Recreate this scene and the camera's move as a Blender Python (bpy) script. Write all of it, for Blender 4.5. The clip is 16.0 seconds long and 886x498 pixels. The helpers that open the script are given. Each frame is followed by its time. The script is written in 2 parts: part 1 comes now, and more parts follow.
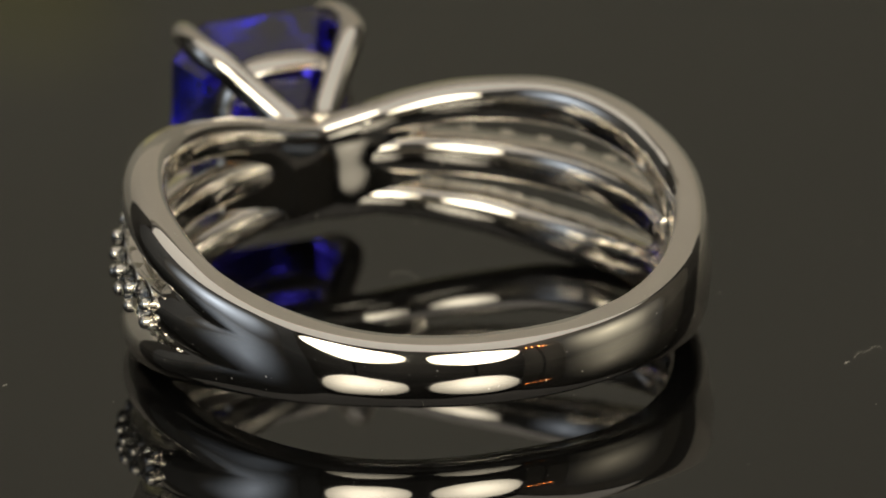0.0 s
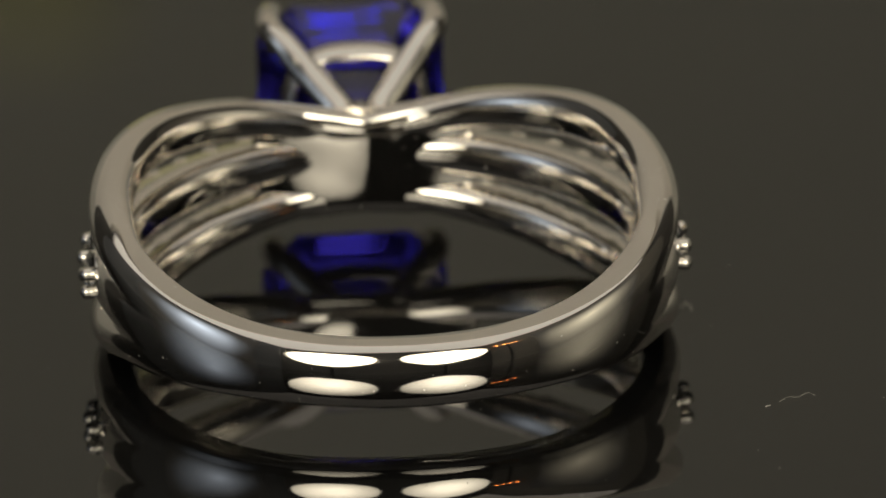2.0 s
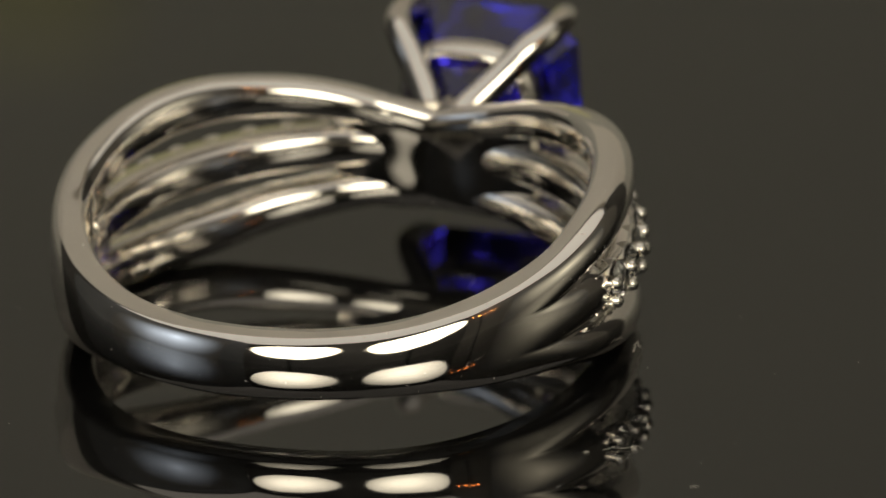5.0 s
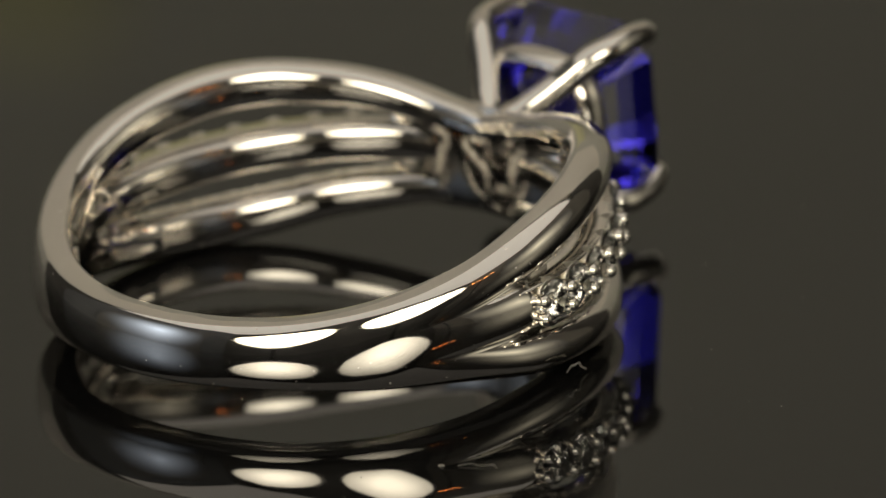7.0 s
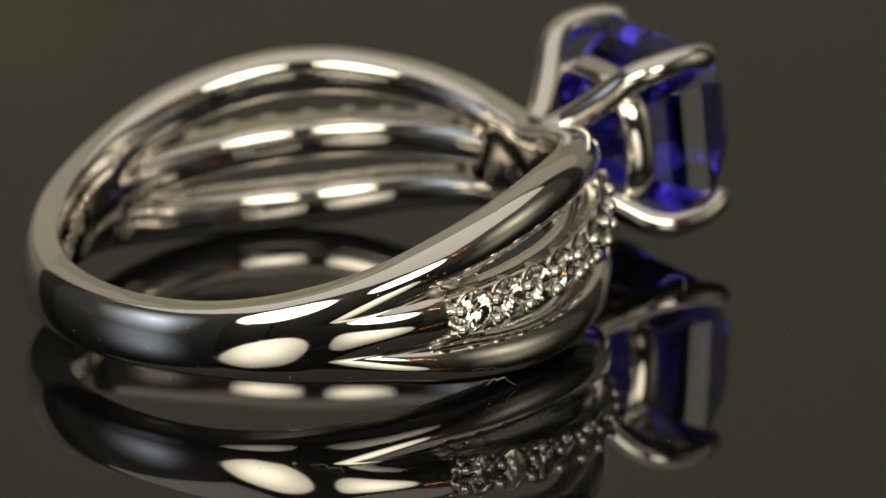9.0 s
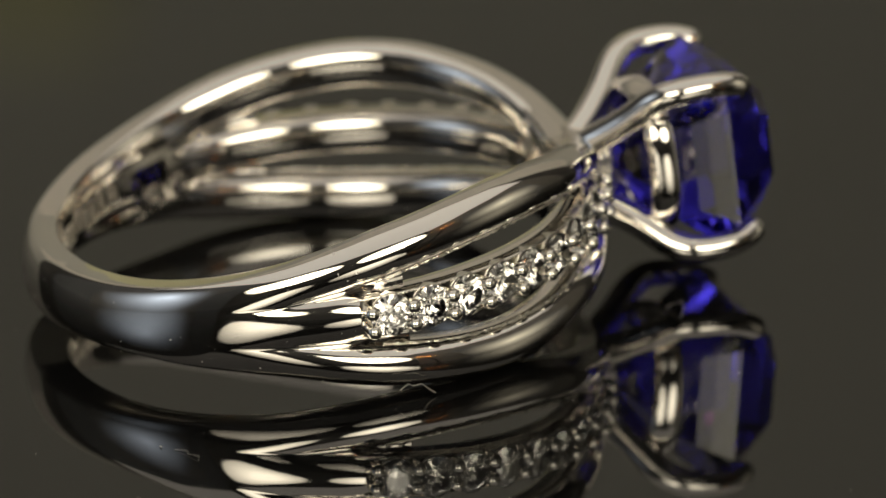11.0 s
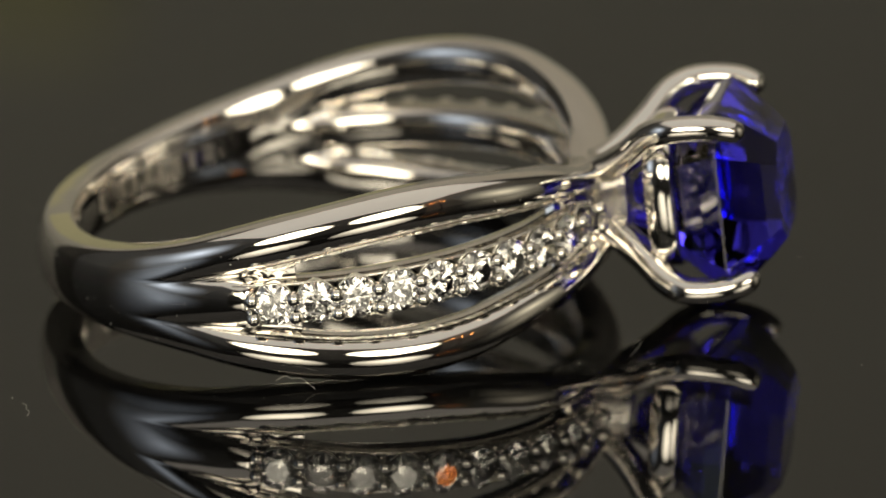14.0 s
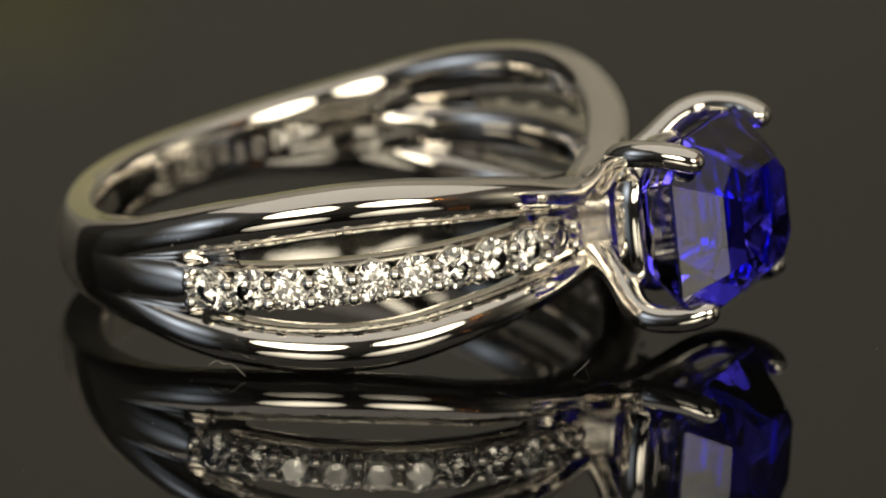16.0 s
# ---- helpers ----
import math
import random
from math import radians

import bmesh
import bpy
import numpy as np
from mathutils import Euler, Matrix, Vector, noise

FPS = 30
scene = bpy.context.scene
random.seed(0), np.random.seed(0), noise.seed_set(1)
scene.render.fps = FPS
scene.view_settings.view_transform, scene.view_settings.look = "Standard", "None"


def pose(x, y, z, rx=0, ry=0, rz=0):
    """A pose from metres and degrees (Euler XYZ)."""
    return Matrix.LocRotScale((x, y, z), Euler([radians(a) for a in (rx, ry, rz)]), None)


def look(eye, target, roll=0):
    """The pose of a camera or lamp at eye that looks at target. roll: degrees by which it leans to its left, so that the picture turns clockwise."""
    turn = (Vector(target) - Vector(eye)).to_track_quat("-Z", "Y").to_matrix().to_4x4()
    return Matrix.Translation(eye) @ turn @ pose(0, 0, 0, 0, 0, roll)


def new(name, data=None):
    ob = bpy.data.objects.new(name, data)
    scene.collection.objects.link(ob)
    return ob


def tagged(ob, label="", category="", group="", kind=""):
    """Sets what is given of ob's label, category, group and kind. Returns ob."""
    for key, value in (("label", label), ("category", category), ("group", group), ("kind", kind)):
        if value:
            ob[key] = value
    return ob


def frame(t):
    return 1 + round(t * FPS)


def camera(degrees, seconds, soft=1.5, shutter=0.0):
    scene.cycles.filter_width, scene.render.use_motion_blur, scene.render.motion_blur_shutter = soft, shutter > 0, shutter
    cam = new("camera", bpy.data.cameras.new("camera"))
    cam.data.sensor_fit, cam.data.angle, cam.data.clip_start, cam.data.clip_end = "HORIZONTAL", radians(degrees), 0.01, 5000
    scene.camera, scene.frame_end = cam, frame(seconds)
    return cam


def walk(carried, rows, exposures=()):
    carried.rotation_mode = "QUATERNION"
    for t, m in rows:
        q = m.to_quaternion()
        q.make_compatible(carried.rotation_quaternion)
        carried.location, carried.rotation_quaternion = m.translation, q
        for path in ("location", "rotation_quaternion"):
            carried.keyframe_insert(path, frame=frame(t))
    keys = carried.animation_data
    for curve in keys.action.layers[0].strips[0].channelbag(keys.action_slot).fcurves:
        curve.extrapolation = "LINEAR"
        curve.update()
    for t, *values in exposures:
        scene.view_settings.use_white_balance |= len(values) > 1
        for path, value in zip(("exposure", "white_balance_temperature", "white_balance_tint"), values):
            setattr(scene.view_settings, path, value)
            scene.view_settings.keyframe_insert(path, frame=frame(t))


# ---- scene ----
# Camera: fixed on its stand, long lens
cam = camera(4.788, 16.0)
EYE = Vector((0.0, -0.36560, 0.12906))
AIM = EYE + 0.386 * Vector((0.00283, 1.0, -0.34717)).normalized()
walk(cam, [(0, look(EYE, AIM, -1.295)), (16, look(EYE, AIM, -1.295))])
cam.data.dof.use_dof = True
cam.data.dof.focus_distance = 0.3765
cam.data.dof.aperture_fstop = 64.0

MM = 0.001


def turn(t):
    """Angle of the turntable in degrees, clockwise from above."""
    return -8.9074 * t + 0.013322 * t * t


# Where the ring lies on the plate at the start: mid-plane leans 5 degrees, head up
RING_POSE = pose(0.00006, -0.00374, 0.00314, 0, 0, 22.26) @ pose(0, 0, 0, 5.18, 0, 0)

# ---------------------------------------------------------------- light
world = bpy.data.worlds.new("studio")
scene.world = world
world.use_nodes = True
world.node_tree.nodes["Background"].inputs[0].default_value = (0.75, 0.72, 0.66, 1)
world.node_tree.nodes["Background"].inputs[1].default_value = 0.02

SOFTBOX = 6.3
WINDOW = 1.2
EAST_GLOW = 0.8


# ---------------------------------------------------------------- materials
def material(name):
    m = bpy.data.materials.new(name)
    m.use_nodes = True
    return m, m.node_tree.nodes, m.node_tree.links, m.node_tree.nodes["Principled BSDF"]


def noise_node(nodes, links, scale, detail=4.0):
    co = nodes.new("ShaderNodeTexCoord")
    n = nodes.new("ShaderNodeTexNoise")
    n.inputs["Scale"].default_value = scale
    n.inputs["Detail"].default_value = detail
    links.new(co.outputs["Object"], n.inputs["Vector"])
    return n


def ramp(nodes, links, src, a, b, lo=0.3, hi=0.7):
    r = nodes.new("ShaderNodeMapRange")
    r.inputs["From Min"].default_value, r.inputs["From Max"].default_value = lo, hi
    r.inputs["To Min"].default_value, r.inputs["To Max"].default_value = a, b
    links.new(src, r.inputs["Value"])
    return r.outputs[0]


def metal(name, color, rough_a, rough_b, bump=0.0, bump_scale=3000.0, ridges=0.0):
    m, nodes, links, b = material(name)
    b.inputs["Base Color"].default_value = (*color, 1)
    n = noise_node(nodes, links, 900.0)
    links.new(ramp(nodes, links, n.outputs["Fac"], rough_a, rough_b), b.inputs["Roughness"])
    specks = noise_node(nodes, links, 7000.0, 2.0)
    links.new(ramp(nodes, links, specks.outputs["Fac"], 1.0, 0.15, 0.745, 0.765), b.inputs["Metallic"])
    if bump or ridges:
        bp = nodes.new("ShaderNodeBump")
        bp.inputs["Strength"].default_value = bump or ridges
        bp.inputs["Distance"].default_value = 0.00002
        if ridges:
            co = nodes.new("ShaderNodeTexCoord")
            w = nodes.new("ShaderNodeTexWave")
            w.inputs["Scale"].default_value = 2600.0
            w.inputs["Distortion"].default_value = 1.0
            w.bands_direction = "Y"
            links.new(co.outputs["Object"], w.inputs["Vector"])
            links.new(w.outputs["Fac"], bp.inputs["Height"])
        else:
            n2 = noise_node(nodes, links, bump_scale, 6.0)
            links.new(n2.outputs["Fac"], bp.inputs["Height"])
        wave = nodes.new("ShaderNodeBump")
        wave.inputs["Strength"].default_value, wave.inputs["Distance"].default_value = 0.22, 0.0002
        links.new(noise_node(nodes, links, 380.0, 1.0).outputs["Fac"], wave.inputs["Height"])
        links.new(wave.outputs[0], bp.inputs["Normal"])
        links.new(bp.outputs[0], b.inputs["Normal"])
    return m


def glass(name, color, ior, rough=0.0):
    m, nodes, links, b = material(name)
    b.inputs["Base Color"].default_value = (*color, 1)
    b.inputs["Roughness"].default_value = rough
    b.inputs["IOR"].default_value = ior
    b.inputs["Transmission Weight"].default_value = 1.0
    return m


def glow(name, color, strength, cloth=0.8):
    m, nodes, links, b = material(name)
    b.inputs["Base Color"].default_value = (cloth, cloth, cloth, 1)
    b.inputs["Roughness"].default_value = 0.9
    b.inputs["Emission Color"].default_value = (*color, 1)
    b.inputs["Emission Strength"].default_value = strength
    return m


def matte(name, c1, c2, scale, rough=0.8, bump=0.2):
    m, nodes, links, b = material(name)
    n = noise_node(nodes, links, scale, 8.0)
    mix = nodes.new("ShaderNodeMix")
    mix.data_type = "RGBA"
    mix.inputs["A"].default_value, mix.inputs["B"].default_value = (*c1, 1), (*c2, 1)
    links.new(ramp(nodes, links, n.outputs["Fac"], 0, 1), mix.inputs["Factor"])
    links.new(mix.outputs["Result"], b.inputs["Base Color"])
    b.inputs["Roughness"].default_value = rough
    bp = nodes.new("ShaderNodeBump")
    bp.inputs["Strength"].default_value = bump
    bp.inputs["Distance"].default_value = 0.002
    links.new(n.outputs["Fac"], bp.inputs["Height"])
    links.new(bp.outputs[0], b.inputs["Normal"])
    return m


GOLD = metal("polished_white_gold", (0.90, 0.865, 0.81), 0.03, 0.08, 0.03, 2500.0)
GOLD_CAST = metal("cast_white_gold", (0.92, 0.885, 0.81), 0.20, 0.42, 0.5, 2200.0)
GOLD_RIDGED = metal("ridged_white_gold", (0.86, 0.82, 0.76), 0.14, 0.26, 0.0, 1.0, 1.0)
GOLD_BEAD = metal("bead_white_gold", (0.86, 0.83, 0.77), 0.05, 0.12)
SAPPHIRE = glass("blue_sapphire", (0.06, 0.045, 0.86), 1.77)
DIAMOND = glass("diamond", (0.985, 0.97, 0.92), 2.4, 0.04)

ACRYLIC, _n, _l, _b = material("black_acrylic")
_b.inputs["Base Color"].default_value = (0.004, 0.004, 0.004, 1)
_b.inputs["IOR"].default_value = 1.50
_s = noise_node(_n, _l, 120.0, 6.0)
_l.new(ramp(_n, _l, _s.outputs["Fac"], 0.0, 0.025), _b.inputs["Roughness"])

LINT = matte("lint", (0.55, 0.52, 0.47), (0.68, 0.65, 0.58), 4000.0)
PANEL_LIGHT = glow("softbox_cloth", (1.0, 0.91, 0.72), SOFTBOX)
WINDOW_LIGHT = glow("window_daylight", (0.74, 0.85, 1.0), WINDOW, 0.2)
# stands in for the unknown source of a dim warm reflection
EAST_GLOW_LIGHT = glow("added_warm_glow", (1.0, 0.90, 0.66), EAST_GLOW, 0.24)
# each pane's glow peaks mid-pane and is faded out, so its reflection is soft-edged
for _mat, _top in ((WINDOW_LIGHT, WINDOW), (EAST_GLOW_LIGHT, EAST_GLOW)):
    _n, _l = _mat.node_tree.nodes, _mat.node_tree.links
    _c, _m, _g = _n.new("ShaderNodeTexCoord"), _n.new("ShaderNodeMapping"), _n.new("ShaderNodeTexGradient")
    _g.gradient_type = "QUADRATIC_SPHERE"
    _m.inputs["Scale"].default_value = (0.1, 1.12, 1.12)
    _l.new(_c.outputs["Object"], _m.inputs["Vector"])
    _l.new(_m.outputs[0], _g.inputs["Vector"])
    _l.new(ramp(_n, _l, _g.outputs["Fac"], 0.0, _top, 0.0, 0.95), _n["Principled BSDF"].inputs["Emission Strength"])
# the cloth is brightest over the bulb and dimmer at its rim
_n, _l = PANEL_LIGHT.node_tree.nodes, PANEL_LIGHT.node_tree.links
_c, _m, _g = _n.new("ShaderNodeTexCoord"), _n.new("ShaderNodeMapping"), _n.new("ShaderNodeTexGradient")
_g.gradient_type = "SPHERICAL"
_m.inputs["Scale"].default_value = (2.6, 3.2, 1.0)
_l.new(_c.outputs["Object"], _m.inputs["Vector"])
_l.new(_m.outputs[0], _g.inputs["Vector"])
_l.new(ramp(_n, _l, _g.outputs["Fac"], 0.30 * SOFTBOX, 1.15 * SOFTBOX, 0.25, 0.8), _n["Principled BSDF"].inputs["Emission Strength"])
# weak emission in place of a pale ceiling lit by the room
CEILING_FILL = glow("ceiling_fill_glow", (1.0, 0.92, 0.80), 0.48)
ORANGE_LIGHT = glow("orange_bulb", (1.0, 0.28, 0.06), 34.0)
BLACK_CLOTH = matte("black_cloth", (0.012, 0.012, 0.012), (0.02, 0.02, 0.019), 60.0)
TABLE_CLOTH = matte("dark_table_cloth", (0.02, 0.02, 0.019), (0.03, 0.029, 0.027), 90.0)
WALL_GREY = matte("grey_wall_paint", (0.18, 0.193, 0.212), (0.21, 0.223, 0.242), 2.0, 0.9, 0.05)
WALL_TAUPE = matte("taupe_wall_paint", (0.24, 0.228, 0.20), (0.28, 0.265, 0.235), 2.0, 0.9, 0.05)
WALL_DARK = matte("dark_wall_paint", (0.08, 0.078, 0.075), (0.11, 0.107, 0.10), 2.0, 0.9, 0.05)
WALL_LIGHT = matte("pale_wall_paint", (0.82, 0.785, 0.72), (0.87, 0.835, 0.77), 2.0, 0.9, 0.05)
BOARD = matte("grey_board", (0.53, 0.525, 0.482), (0.57, 0.565, 0.52), 9.0, 0.85, 0.05)
OLIVE = matte("olive_matte", (0.64, 0.63, 0.40), (0.70, 0.69, 0.45), 120.0, 0.9, 0.2)


# ---------------------------------------------------------------- mesh tools
def part(name, bm, mat, parent=None, label="", smooth=True, normals=True):
    if normals:
        bmesh.ops.recalc_face_normals(bm, faces=bm.faces)
    me = bpy.data.meshes.new(name)
    bm.to_mesh(me)
    bm.free()
    me.materials.append(mat)
    for p in me.polygons:
        p.use_smooth = smooth
    ob = new(name, me)
    ob.parent = parent
    if label:
        tagged(ob, label=label)
    return ob


def loft(rings, closed=False, caps=True):
    """A skin over rings of equally many points; each ring is closed."""
    bm = bmesh.new()
    vs = [[bm.verts.new(p) for p in ring] for ring in rings]
    k = len(rings[0])
    last = len(vs) if closed else len(vs) - 1
    for i in range(last):
        a, b = vs[i], vs[(i + 1) % len(vs)]
        for j in range(k):
            bm.faces.new((a[j], a[(j + 1) % k], b[(j + 1) % k], b[j]))
    if caps and not closed:
        bm.faces.new([bm.verts.new(p) for p in reversed(rings[0])])
        bm.faces.new([bm.verts.new(p) for p in rings[-1]])
    return bm


def tube(points, radii, sides=14, flat=1.0):
    """A round bar along a smooth line, with rounded ends."""
    pts = [Vector(p) for p in points]
    fine, rad = [], []
    for i in range(len(pts) - 1):
        p0, p1, p2, p3 = pts[max(i - 1, 0)], pts[i], pts[i + 1], pts[min(i + 2, len(pts) - 1)]
        for s in range(8):
            u = s / 8
            fine.append(0.5 * (2 * p1 + (p2 - p0) * u + (2 * p0 - 5 * p1 + 4 * p2 - p3) * u ** 2 + (3 * p1 - p0 - 3 * p2 + p3) * u ** 3))
            rad.append(radii[i] + (radii[i + 1] - radii[i]) * u)
    fine.append(pts[-1])
    rad.append(radii[-1])
    d = (fine[-1] - fine[-2]).normalized()
    for a in (30, 55, 75, 87):
        fine.append(pts[-1] + d * radii[-1] * math.sin(radians(a)))
        rad.append(radii[-1] * math.cos(radians(a)))
    rings, up = [], Vector((0.3, 0.2, 1)).normalized()
    for i, p in enumerate(fine):
        tang = (fine[min(i + 1, len(fine) - 1)] - fine[max(i - 1, 0)]).normalized()
        side = tang.cross(up).normalized()
        up = side.cross(tang).normalized()
        rings.append([p + (side * math.cos(2 * math.pi * j / sides) + up * flat * math.sin(2 * math.pi * j / sides)) * rad[i] for j in range(sides)])
    return loft(rings)


def hull(points):
    bm = bmesh.new()
    for p in points:
        bm.verts.new(p)
    r = bmesh.ops.convex_hull(bm, input=bm.verts)
    dead = [g for g in r["geom_interior"] + r["geom_unused"] if isinstance(g, bmesh.types.BMVert)]
    bmesh.ops.delete(bm, geom=dead, context="VERTS")
    bmesh.ops.dissolve_limit(bm, angle_limit=radians(1.0), verts=bm.verts, edges=bm.edges)
    return bm


def box(cx, cy, cz, sx, sy, sz, bevel=0.0):
    bm = bmesh.new()
    bmesh.ops.create_cube(bm, size=1.0, matrix=Matrix.Translation((cx, cy, cz)) @ Matrix.Diagonal((sx, sy, sz, 1)))
    if bevel:
        bmesh.ops.bevel(bm, geom=bm.edges, offset=bevel, segments=3, affect="EDGES", profile=0.5)
    return bm


def curve_at(knots, x):
    """Smooth curve through (x, y) knots."""
    xs = [k[0] for k in knots]
    ys = [k[1] for k in knots]
    x = min(max(x, xs[0]), xs[-1])
    i = max(j for j in range(len(xs) - 1) if xs[j] <= x)
    slope = []
    for j in (i, i + 1):
        a, b = max(j - 1, 0), min(j + 1, len(xs) - 1)
        slope.append((ys[b] - ys[a]) / (xs[b] - xs[a]))
    w = xs[i + 1] - xs[i]
    u = (x - xs[i]) / w
    return ((2 * u ** 3 - 3 * u ** 2 + 1) * ys[i] + (u ** 3 - 2 * u ** 2 + u) * w * slope[0]
            + (-2 * u ** 3 + 3 * u ** 2) * ys[i + 1] + (u ** 3 - u ** 2) * w * slope[1])


def step(a, b, x):
    u = min(max((x - a) / (b - a), 0), 1)
    return u * u * (3 - 2 * u)


# ---------------------------------------------------------------- studio
def structure(name, bm, mat, label, category):
    ob = part(name, bm, mat, None, label, False)
    return tagged(ob, category=category, kind="structure")


def build_studio():
    structure("floor", box(0, -0.5, -0.83, 3.6, 3.2, 0.1), WALL_DARK, "dark studio floor under the table", "floor")
    structure("ceiling", box(0, -0.5, 1.85, 3.6, 3.2, 0.1), WALL_LIGHT, "plain pale studio ceiling", "ceiling")
    structure("wall_north", box(0, 1.05, 0.51, 3.6, 0.1, 2.58), WALL_DARK, "plain dark studio wall behind the added pale sheet", "wall")
    # Unseen, added: the ring's top faces mirror it, its flanks the dark wall beside
    pale_sheet = tagged(new("mirrored_sheet"), "unseen pale sheet on a roll, added to be mirrored in the ring", "backdrop")
    part("pale_sheet_face", box(0, 0.985, 0.45, 1.9, 0.006, 2.44, 0.002), WALL_LIGHT, pale_sheet)
    bm = bmesh.new()
    bmesh.ops.create_cone(bm, cap_ends=True, segments=24, radius1=0.035, radius2=0.035, depth=1.96, matrix=pose(0, 0.962, 1.67, 0, 90, 0))
    part("roll", bm, WALL_LIGHT, pale_sheet)
    structure("wall_south", box(0, -2.05, 0.51, 3.6, 0.1, 2.58), WALL_DARK, "plain dark studio wall behind the camera", "wall")
    structure("wall_east", box(1.75, -0.5, 0.51, 0.1, 3.0, 2.58), WALL_TAUPE, "plain warm grey studio wall", "wall")
    structure("wall_west", box(-1.75, -0.5, 0.51, 0.1, 3.0, 2.58), WALL_GREY, "plain warm grey studio wall with a window", "wall")

    table = tagged(new("table"), "dark cloth-covered studio table under the turntable", "table")
    part("tabletop", box(0, 0.22, -0.045, 1.7, 1.44, 0.03, 0.004), TABLE_CLOTH, table)
    for x in (-0.8, 0.8):
        for y in (-0.44, 0.88):
            part("leg", box(x, y, -0.42, 0.05, 0.05, 0.72, 0.004), BLACK_CLOTH, table)
    # Out of view, added only as the grey that the black plate reflects
    board = tagged(new("mirrored_board"), "unseen grey board added to set the tone mirrored in the plate", "board")
    part("sheet", box(0, 0.80, 0.16, 1.6, 0.012, 0.38, 0.003), BOARD, board)
    # Made-up block out of view: its reflection is the olive glow at far left
    olive_block = tagged(new("olive_stand_in"), "unseen olive block added for the glow mirrored in the plate", "box")
    part("body", box(-0.073, 0.70, 0.080, 0.094, 0.12, 0.220, 0.006), OLIVE, olive_block)
    part("block_top", box(-0.073, 0.70, 0.195, 0.088, 0.112, 0.012, 0.004), OLIVE, olive_block, "top slice of the added olive block")


def softbox(az, elev, dist, wide, high):
    """A lamp with a rounded cloth front, az measured to the right of the camera as seen from the plate."""
    a, e = radians(az), radians(elev)
    place = Vector((math.sin(a) * math.cos(e), -math.cos(a) * math.cos(e), math.sin(e))) * dist
    lamp = tagged(new("softbox"), "lit softbox with a white cloth front and rounded corners", "studio lamp", "softboxes over the plate")
    lamp.matrix_basis = look(place, (0, 0, 0.004))

    def outline(k, z, n=40):
        pts = []
        for i in range(n):
            b = 2 * math.pi * i / n
            c, d = math.cos(b), math.sin(b)
            pts.append(Vector((k * wide / 2 * math.copysign(abs(c) ** 0.95, c), k * high / 2 * math.copysign(abs(d) ** 0.95, d), z)))
        return pts
    part("diffuser", loft([outline(0.99, -0.004), outline(1.0, 0.0), outline(0.99, 0.004)]), PANEL_LIGHT, lamp, "glowing white cloth", False)
    part("frame", loft([outline(1.002, -0.012), outline(1.05, -0.012), outline(1.05, 0.012), outline(1.002, 0.012)], closed=True), BLACK_CLOTH, lamp, "black cloth edge")
    part("shell", loft([outline(1.04, 0.013), outline(0.8, 0.09), outline(0.3, 0.16), outline(0.12, 0.2)]), BLACK_CLOTH, lamp, "black cloth shell", False)
    back = place * (1 + 0.19 / dist)
    lo, hi = -0.78, back.z
    pole = part("pole", box(back.x, back.y, (lo + hi) / 2, 0.025, 0.025, hi - lo, 0.004), BLACK_CLOTH, lamp, "black metal pole")
    pole.matrix_parent_inverse = lamp.matrix_basis.inverted()
    return lamp


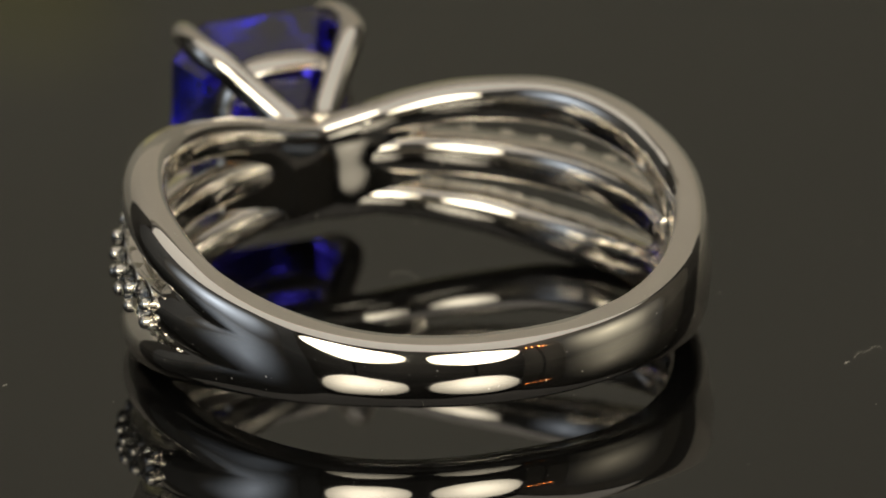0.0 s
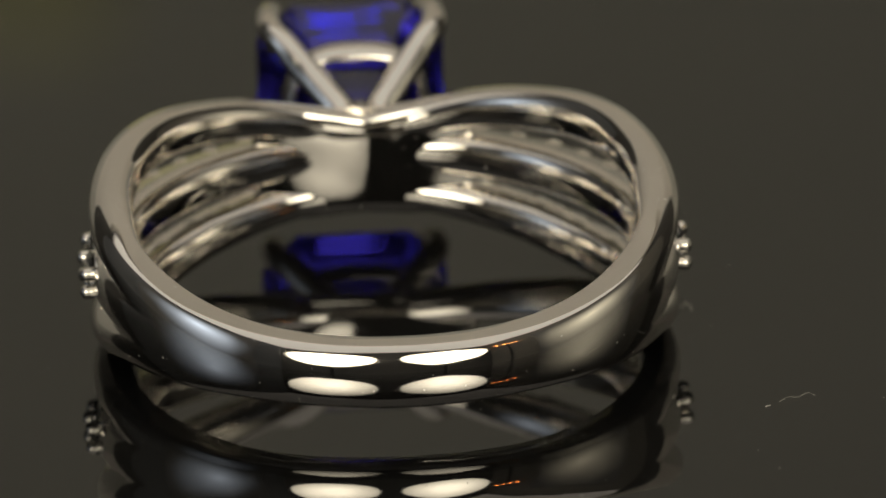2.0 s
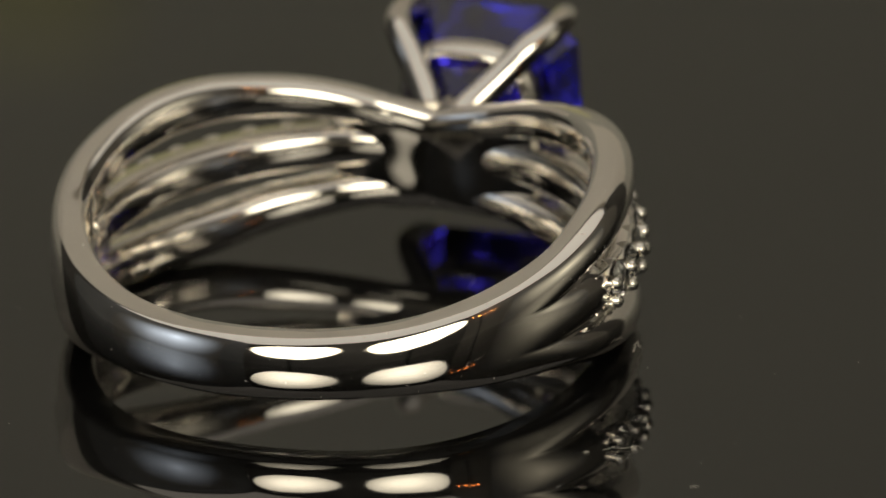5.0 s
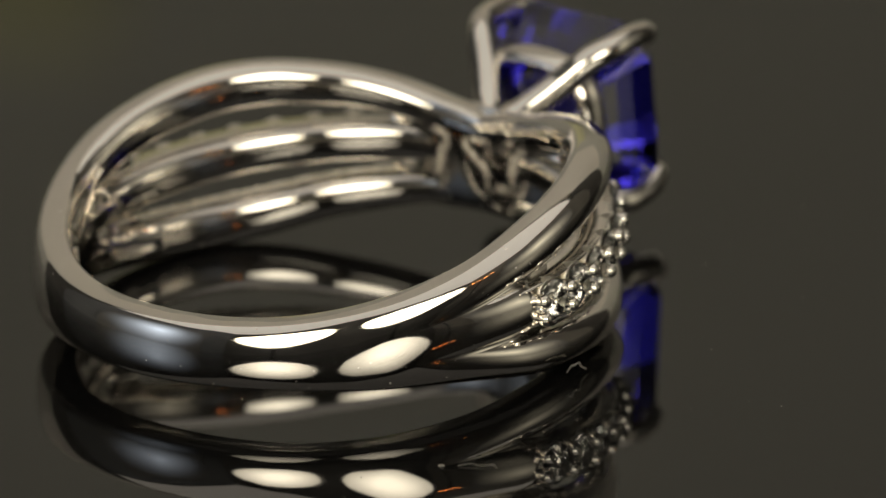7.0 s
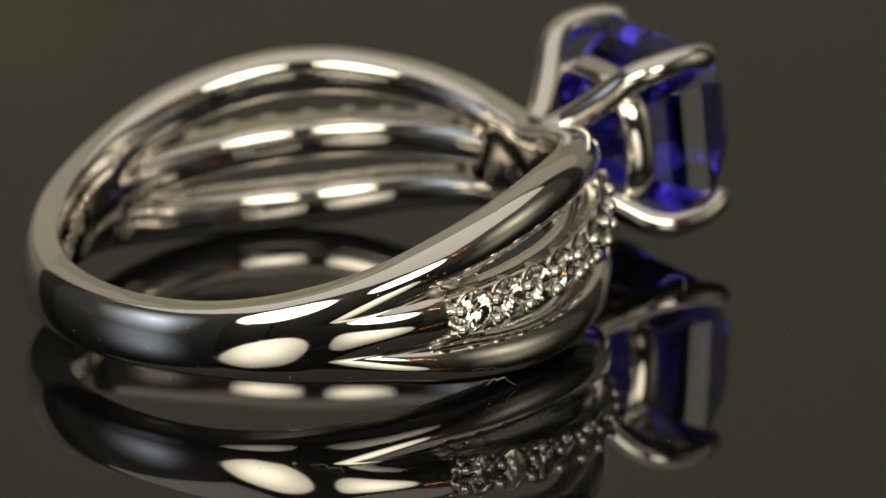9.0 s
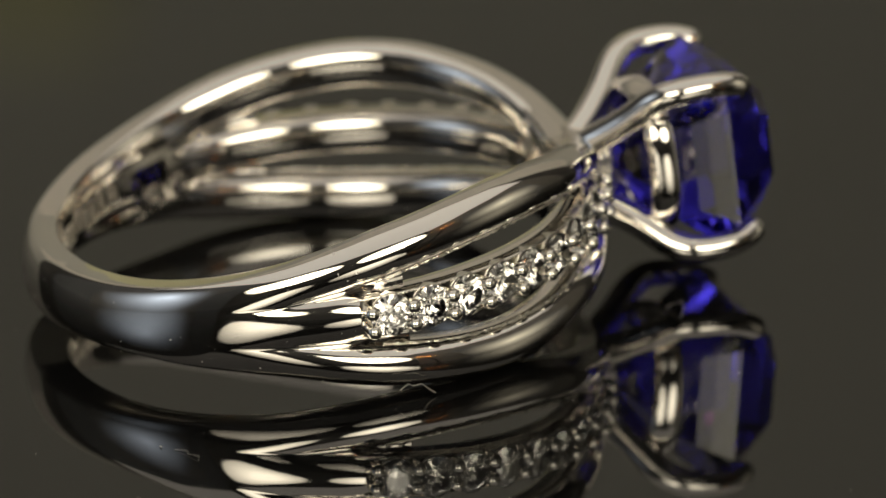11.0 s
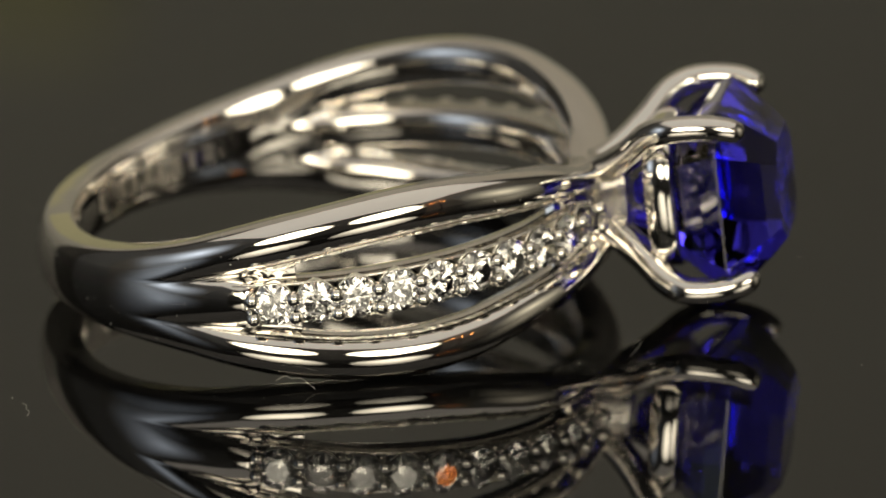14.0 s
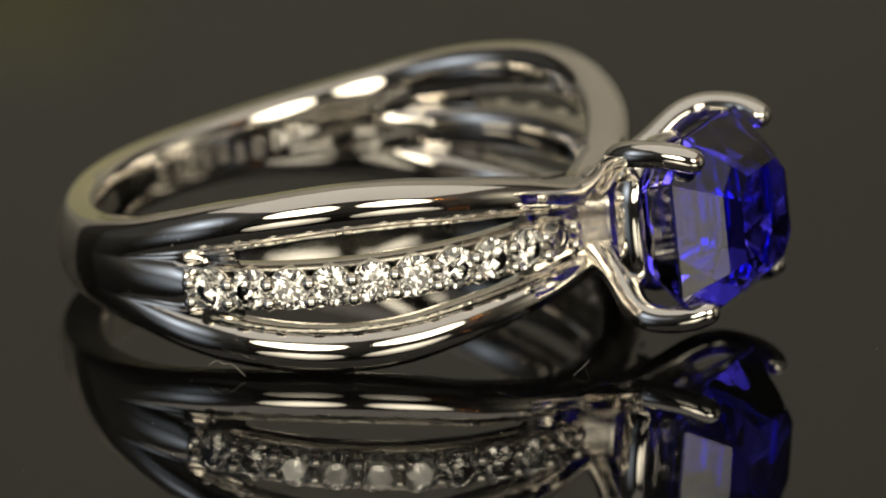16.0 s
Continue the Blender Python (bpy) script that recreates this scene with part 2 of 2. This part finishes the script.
def build_lights():
    # Added fill: no such lamp hangs here, it lifts the tops of the metal
    panel = tagged(new("ceiling_fill_sheet"), "unseen glowing sheet added under the ceiling as fill light", "ceiling light")
    part("diffuser", box(0, -0.5, 1.775, 3.3, 2.8, 0.012), CEILING_FILL, panel, "softly glowing white sheet", False)
    for x in (-1.665, 1.665):
        part("frame", box(x, -0.5, 1.78, 0.03, 2.86, 0.04, 0.004), WALL_GREY, panel, "pale metal edge")
    for y in (-1.915, 0.915):
        part("frame", box(0, y, 1.78, 3.3, 0.03, 0.04, 0.004), WALL_GREY, panel, "pale metal edge")
    for az in (-21.0, 22.0):
        softbox(az, 21.0, 0.95, 0.55, 0.43)
    side_light = tagged(new("window_1"), "tall bright window behind a thin white curtain", "window", kind="structure")
    side_light.matrix_basis = pose(-1.68, -0.62, 0.58)
    part("pane", box(0, 0, 0, 0.01, 1.7, 1.7), WINDOW_LIGHT, side_light, "curtain lit by daylight", False)
    for y in (-0.875, 0.875):
        part("pane_frame", box(0.0, y, 0, 0.05, 0.05, 1.80, 0.004), WALL_GREY, side_light)
    for z in (-0.875, 0.875):
        part("pane_frame", box(0.0, 0, z, 0.05, 1.70, 0.05, 0.004), WALL_GREY, side_light)
    # No window known on this side: a glowing sheet added to fill the right flank
    side_light = tagged(new("east_glow_sheet"), "unseen framed sheet added for the warm glow on the ring's right", "window", kind="structure")
    side_light.matrix_basis = pose(1.68, -0.30, 0.50)
    part("pane", box(0, 0, 0, 0.01, 1.5, 1.6), EAST_GLOW_LIGHT, side_light, "added sheet with a dim warm glow", False)
    for y in (-0.775, 0.775):
        part("pane_frame", box(0.0, y, 0, 0.05, 0.05, 1.70, 0.004), WALL_TAUPE, side_light)
    for z in (-0.825, 0.825):
        part("pane_frame", box(0.0, 0, z, 0.05, 1.50, 0.05, 0.004), WALL_TAUPE, side_light)
    a, e, d = radians(47.0), radians(24.0), 1.1
    x, y, z = math.sin(a) * math.cos(e) * d, -math.cos(a) * math.cos(e) * d, math.sin(e) * d
    stand = tagged(new("indicator_stand"), "black floor stand with four small orange bulbs", "lamp stand")
    stand.matrix_basis = pose(x, y, -0.78, 0, 0, 47.0)
    part("pole", box(0, 0.03, (z + 0.78) / 2, 0.02, 0.02, z + 0.78, 0.003), BLACK_CLOTH, stand)
    part("foot", box(0, 0.03, 0.012, 0.3, 0.3, 0.024, 0.004), BLACK_CLOTH, stand)
    part("crossbar", box(0, 0.03, z + 0.78, 0.20, 0.018, 0.018, 0.003), BLACK_CLOTH, stand)
    for k in (-1.5, -0.5, 0.5, 1.5):
        bm = bmesh.new()
        bmesh.ops.create_uvsphere(bm, u_segments=14, v_segments=8, radius=0.0065, matrix=Matrix.Translation((0.045 * k, 0.045, z + 0.78 - 0.008 * k)))
        part("bulb", bm, ORANGE_LIGHT, stand, "small glowing orange bulb")


# ---------------------------------------------------------------- ring
INNER, OUTER = 9.04, 10.69
EDGE = [(0, 1.38), (10, 1.76), (20, 2.30), (30, 2.76), (40, 3.1), (50, 3.38), (60, 3.49), (68, 3.45), (78, 3.27), (90, 2.95),
        (100, 2.57), (110, 2.13), (120, 1.77), (130, 1.5), (145, 1.23), (160, 1.13), (180, 1.13)]
LOW_EDGE = [(0, 2.25), (10, 2.34), (20, 2.56), (30, 2.84)] + EDGE[4:]
RAIL = [(0, 1.15), (20, 1.35), (40, 1.6), (60, 1.75), (80, 1.75), (92, 1.75), (100, 1.6), (112, 1.3), (125, 1.05), (180, 0.9)]


def at(phi, r, h):
    """A point of the ring: angle from the head, radius and height over the mid-plane, in millimetres."""
    a = radians(phi)
    return Vector((math.sin(a) * r, math.cos(a) * r, h)) * MM


def section(phi, lo, hi, r0, r1, inner_sag, outer_sag, shape=None, n=22, under=None, lean=0.0):
    """One closed cut across the band: a domed back, straight flanks and a softly rounded inside."""
    mid, half, t = (lo + hi) / 2, (hi - lo) / 2, r1 - r0
    pts = []
    for i in range(n + 1):
        x = -math.cos(math.pi * i / n)
        u = shape(x) if shape else math.sqrt(max(0, 1 - x * x))
        pts.append(at(phi, r1 - outer_sag * t * (1 - u) - lean * half * x, mid + half * x))
    for i in range(1, n):
        x = math.cos(math.pi * i / n)
        u = under(x) if under else math.sqrt(max(0, 1 - abs(x) ** 2.6))
        pts.append(at(phi, r0 + inner_sag * t * (1 - u), mid + half * x))
    return pts


def shank_shape(phi, power=2.0, fade=126, inset=0.0):
    """Three lobes where the strands run into the band; the creases between them fade out towards the back."""
    w, rail = curve_at(EDGE, phi), curve_at(RAIL, phi)
    b = step(fade, 93, phi) ** 1.2
    wide = max(0.45, w - rail) + 0.04 - inset - 0.25 * step(100, 93, phi)
    solid = step(93.6, 94.6, phi)

    def f(x):
        one = max(0, 1 - abs(x) ** power) ** 0.5
        h = abs(x) * w
        c = w - rail / 2
        side = max(0, 1 - min(1, abs(h - c) / (rail / 2)) ** power) ** 0.5
        centre = solid * math.sqrt(max(0, 1 - min(1, h / wide) ** power))
        return one * (1 - b) + max(side, centre, 0.0) * b
    return f


def build_band(ring):
    rings = []
    for i in range(141):
        phi = 86 + 188 * i / 140
        p = phi if phi <= 180 else 360 - phi
        w = curve_at(EDGE, p)
        rings.append(section(phi, -w, w, INNER, OUTER, 0.20 + 0.16 * step(125, 96, p), 0.25 + 0.25 * step(135, 96, p), shank_shape(p), 80, shank_shape(p, 2.6, 112, 0.4), 0.17 * step(108, 150, p)))
    part("shank", loft(rings), GOLD, ring, "polished half-round back of the band")
    rng = random.Random(21)
    for side in (1, -1):
        for up in (1, -1):
            rings = []
            for i in range(73):
                phi = -0.5 + 86.7 * i / 72
                w, k = curve_at(EDGE if up > 0 else LOW_EDGE, abs(phi)), curve_at(RAIL, abs(phi))
                lo, hi = sorted((up * (w - k), up * w))
                rings.append(section(side * phi, lo, hi, INNER, OUTER, 0.36, 0.50, None, 22))
            rail = part("rail", loft(rings, False, False), GOLD, ring, "plain polished outer strand")
            line = []
            for i in range(81):
                phi = 16 + 76 * i / 80
                w, k = curve_at(EDGE if up > 0 else LOW_EDGE, phi), curve_at(RAIL, phi)
                line.append(at(side * phi, 10.22 + rng.uniform(-0.03, 0.03), up * (w - k + 0.07 + rng.uniform(-0.02, 0.02))))
            part("ragged_edge", tube(line, [rng.uniform(0.03, 0.058) * MM for _ in line], 7), GOLD_CAST, rail, "fine ragged casting edge along the opening")
    rings = []
    for i in range(33):
        phi = -24 + 48 * i / 32
        e = max(0, (abs(phi) - 7) / 17) ** 2
        hi = curve_at(EDGE, abs(phi)) + 0.04 - 0.6 * e
        lo = curve_at(LOW_EDGE, abs(phi)) + 0.06 - 0.6 * e
        rings.append(section(phi, -lo, hi, INNER - 0.03 + 0.7 * e, OUTER - 0.3 - 0.3 * e, 0.15, 0.35, None, 24, lambda x: math.sqrt(max(0, 1 - abs(x) ** 5))))
    part("collar", loft(rings), GOLD, ring, "solid neck where the strands meet")
    rings = []
    for f, a, b in ((9.9, 1.5, 1.6), (10.3, 1.4, 1.5), (10.7, 1.2, 1.36), (11.0, 1.1, 1.3), (11.25, 1.1, 1.35), (11.4, 0.85, 1.1)):
        rings.append([Vector((a * math.copysign(abs(math.cos(q)) ** 0.7, math.cos(q)), f, b * math.copysign(abs(math.sin(q)) ** 0.7, math.sin(q)))) * MM
                      for q in [2 * math.pi * k / 28 for k in range(28)]])
    part("neck", loft(rings), GOLD_RIDGED, ring, "finely ridged metal under the stone")


def build_hallmark(ring):
    """Worn stamp marks inside the back of the band."""
    rng = random.Random(11)
    for k in range(9):
        phi, h, w = -166 + 4.6 * k, rng.uniform(-0.12, 0.12), rng.uniform(0.9, 1.5)
        pts = [at(phi + dp, r, h + dz) for dp in (-w, w) for dz in (-0.34, 0.34) for r in (8.975, 9.06)]
        part("stamp_mark", hull(pts), GOLD_CAST, ring, "worn raised stamp mark", False)


ROW = -0.11
STONES = [90.3, 82.0, 74.0, 65.8, 57.6, 49.4, 41.3, 33.0, 24.8, 17.0]


def brilliant():
    """Round brilliant: table, star, bezel and girdle points above, lower girdle and main pavilion below."""
    r = 0.78
    def circle(k, n, half, z):
        return [Vector((k * r * math.cos(2 * math.pi * (i + half) / n), k * r * math.sin(2 * math.pi * (i + half) / n), z)) * MM for i in range(n)]
    pts = circle(0.56, 8, 0, 0.245) + circle(0.79, 8, 0.5, 0.147) + circle(1, 16, 0, 0.02) + circle(1, 16, 0, -0.02)
    pts += circle(0.235, 8, 0.5, -0.535) + circle(0.02, 8, 0.5, -0.672)
    return hull(pts)


def bead_mesh():
    prof = [(0.235, -0.85), (0.225, -0.30), (0.228, -0.06), (0.215, 0.04), (0.17, 0.12), (0.095, 0.17), (0.03, 0.185)]
    return loft([[Vector((r * math.cos(2 * math.pi * j / 12), r * math.sin(2 * math.pi * j / 12), z)) * MM for j in range(12)] for r, z in prof])


def seat_mesh():
    prof = [(0.64, -0.82), (0.76, -0.66), (0.80, -0.12), (0.795, -0.03), (0.765, -0.06), (0.42, -0.39), (0.05, -0.74)]
    return loft([[Vector((r * math.cos(2 * math.pi * j / 20), r * math.sin(2 * math.pi * j / 20), z)) * MM for j in range(20)] for r, z in prof])


def out_pose(phi, r, h, spin=0.0):
    a = radians(phi)
    out, tang = Vector((math.sin(a), math.cos(a), 0)), Vector((math.cos(a), -math.sin(a), 0))
    m = Matrix((tang, out.cross(tang), out)).transposed().to_4x4()
    return Matrix.Translation(at(phi, r, h)) @ m @ pose(0, 0, 0, 0, 0, spin)


def lip(x):
    """The trough of the stone bar between its two raised edges."""
    return step(0.70, 0.86, abs(x)) * (1 - 0.5 * step(0.93, 1.0, abs(x)))


def build_stone_rows(ring):
    shared = {}
    for side in (1, -1):
        rings = []
        for i in range(60):
            phi = 9 + 89.5 * i / 59
            half = 0.80 - 0.12 * step(25, 9, phi)
            rings.append(section(side * phi, ROW + 0.07 - half, ROW + 0.07 + half, INNER + 0.04, 10.50, 0.37, 0.36, lip, 26))
        bar = part("stone_bar", loft(rings), GOLD, ring, "middle strand carrying a row of small diamonds")
        for k, phi in enumerate(STONES):
            small = 1.0 - 0.10 * step(30, 15, phi)
            for name, r, mat, make in (("seat", 10.57, GOLD_CAST, seat_mesh), ("diamond", 10.65, DIAMOND, brilliant)):
                if name not in shared:
                    shared[name] = part(name, make(), mat, bar, "round brilliant-cut clear diamond" if name == "diamond" else "", name == "seat")
                    ob = shared[name]
                else:
                    ob = new(name, shared[name].data)
                    ob.parent = bar
                    if name == "diamond":
                        tagged(ob, label="round brilliant-cut clear diamond")
                ob.matrix_basis = out_pose(side * phi, r, ROW + 0.10, 23.0 * k + 90 * (side < 0)) @ Matrix.Diagonal((small, small, 1, 1))
        gaps = [STONES[0] + 3.95] + [(a + b) / 2 for a, b in zip(STONES, STONES[1:])] + [STONES[-1] - 3.8]
        for phi in gaps:
            for h in (ROW - 0.345, ROW + 0.345):
                if "bead" not in shared:
                    shared["bead"] = part("bead", bead_mesh(), GOLD_BEAD, bar, "small round metal bead")
                    ob = shared["bead"]
                else:
                    ob = new("bead", shared["bead"].data)
                    ob.parent = bar
                    tagged(ob, label="small round metal bead")
                ob.matrix_basis = out_pose(side * phi, 10.93, h) @ Matrix.Diagonal((1.18, 1.18, 1, 1))


def build_head(ring):
    for sx in (1, -1):
        for sz in (1, -1):
            path = [(0.40, 9.7, 0.85), (0.70, 10.6, 1.15), (1.65, 11.8, 1.95), (2.50, 12.7, 2.75), (2.98, 13.5, 3.05), (3.06, 14.5, 3.10), (2.98, 15.3, 3.0), (2.84, 15.78, 2.84)]
            rad = [0.62, 0.60, 0.57, 0.54, 0.52, 0.50, 0.49, 0.47]
            part("prong", tube([Vector((sx * x, y, sz * z + 0.16 * step(10.5, 13.0, y))) * MM for x, y, z in path], [q * MM for q in rad]), GOLD, ring, "rounded claw over a corner of the stone")
    rings = []
    for i in range(64):
        a = 2 * math.pi * i / 64
        sq = 2.62 * (1 + 0.05 * math.cos(4 * a + math.pi))
        ring_pts = []
        for j in range(14):
            b = 2 * math.pi * j / 14
            rr = sq + 0.26 * math.cos(b) + 0.10 * math.sin(b)
            ring_pts.append(Vector((rr * math.cos(a), 12.8 + 0.55 * math.sin(b), rr * math.sin(a) + 0.14)) * MM)
        rings.append(ring_pts)
    part("gallery", loft(rings, closed=True), GOLD, ring, "plain rail under the stone joining the claws")
    levels = [(17.1, 1.88), (16.62, 2.38), (16.02, 2.87), (15.2, 3.5), (15.1, 3.49), (14.4, 3.12), (13.9, 2.8), (13.4, 2.42), (12.8, 1.82), (12.2, 1.14), (11.5, 0.33)]
    pts = []
    for f, a in levels:
        c = a * 0.62
        for x, z in ((a, c), (c, a), (-c, a), (-a, c), (-a, -c), (-c, -a), (c, -a), (a, -c)):
            pts.append(Vector((x, f, z * 0.98 + 0.14)) * MM)
    part("center_stone", hull(pts), SAPPHIRE, ring, "square step-cut deep violet-blue sapphire", False)


def build_ring():
    ring = tagged(new("ring"), "polished white gold split-shank ring with a blue sapphire", "ring")
    build_band(ring)
    build_hallmark(ring)
    build_stone_rows(ring)
    build_head(ring)
    return ring


# ---------------------------------------------------------------- turntable and lint
def build_turntable():
    tt = tagged(new("turntable"), "glossy black acrylic display turntable plate", "turntable")
    prof = [(0.001, -0.006), (0.148, -0.006), (0.15, -0.0045), (0.15, -0.001), (0.1495, -0.0003), (0.149, 0.0), (0.001, 0.0)]
    part("plate", loft([[Vector((r * math.cos(2 * math.pi * j / 128), r * math.sin(2 * math.pi * j / 128), z)) for j in range(128)] for r, z in prof]), ACRYLIC, tt, "mirror-black acrylic plate", False)
    prof = [(0.001, -0.0298), (0.09, -0.0298), (0.092, -0.027), (0.092, -0.0085), (0.09, -0.0062), (0.001, -0.0062)]
    part("hub", loft([[Vector((r * math.cos(2 * math.pi * j / 64), r * math.sin(2 * math.pi * j / 64), z)) for j in range(64)] for r, z in prof]), BLACK_CLOTH, tt, "matt black motor housing", False)
    return tt


def fibre(points, thick=0.006):
    ob = tagged(new("lint_fibre"), "tiny pale lint fibre lying on the black plate", "lint", "lint on the plate")
    part("thread", tube([Vector(p) * MM for p in points], [thick * MM] * len(points), 6), LINT, ob)
    return ob


def build_lint():
    out = [
        fibre([(15.7, -6.9, 0.03), (15.95, -6.5, 0.10), (16.2, -6.35, 0.05), (16.5, -6.0, 0.12), (16.75, -5.95, 0.03)]),
        fibre([(15.35, -7.5, 0.03), (15.5, -7.4, 0.06)], 0.018),
        fibre([(10.35, 0.5, 0.42), (10.2, 0.8, 0.62), (10.0, 0.95, 0.48), (9.9, 1.25, 0.52), (9.7, 1.45, 0.28), (9.65, 1.7, 0.12)], 0.010),
        fibre([(-0.9, 3.3, 0.02), (-0.5, 3.5, 0.08), (-0.1, 3.2, 0.06), (0.1, 2.7, 0.02)]),
        fibre([(0.0, 9.2, 0.03), (0.25, 9.7, 0.35), (0.7, 9.9, 0.3), (1.1, 9.8, 0.03)]),
        fibre([(-14.9, -7.8, 0.03), (-14.75, -7.7, 0.05)], 0.018),
        fibre([(20.5, -7.6, 0.03), (20.8, -7.5, 0.06)], 0.012),
    ]
    bm = bmesh.new()
    rng = random.Random(5)
    for _ in range(260):
        a, r = rng.uniform(0, 2 * math.pi), 45 * math.sqrt(rng.random())
        s = rng.uniform(0.006, 0.02)
        bmesh.ops.create_icosphere(bm, subdivisions=1, radius=s * MM, matrix=Matrix.Translation(Vector((r * math.cos(a), r * math.sin(a), s * 0.6)) * MM))
    dust = part("dust", bm, LINT, None, "fine pale dust specks scattered on the plate")
    tagged(dust, category="dust", kind="stuff")
    out.append(dust)
    return out


build_studio()
build_lights()
TURNTABLE = build_turntable()
RING = build_ring()
LINTS = build_lint()


def motions():
    """Everything on the plate turns with it."""
    times = [0.5 * i for i in range(33)]
    for thing, start in [(TURNTABLE, Matrix()), (RING, RING_POSE)] + [(ob, Matrix()) for ob in LINTS]:
        walk(thing, [(t, pose(0, 0, 0, 0, 0, turn(t)) @ start) for t in times])


motions()
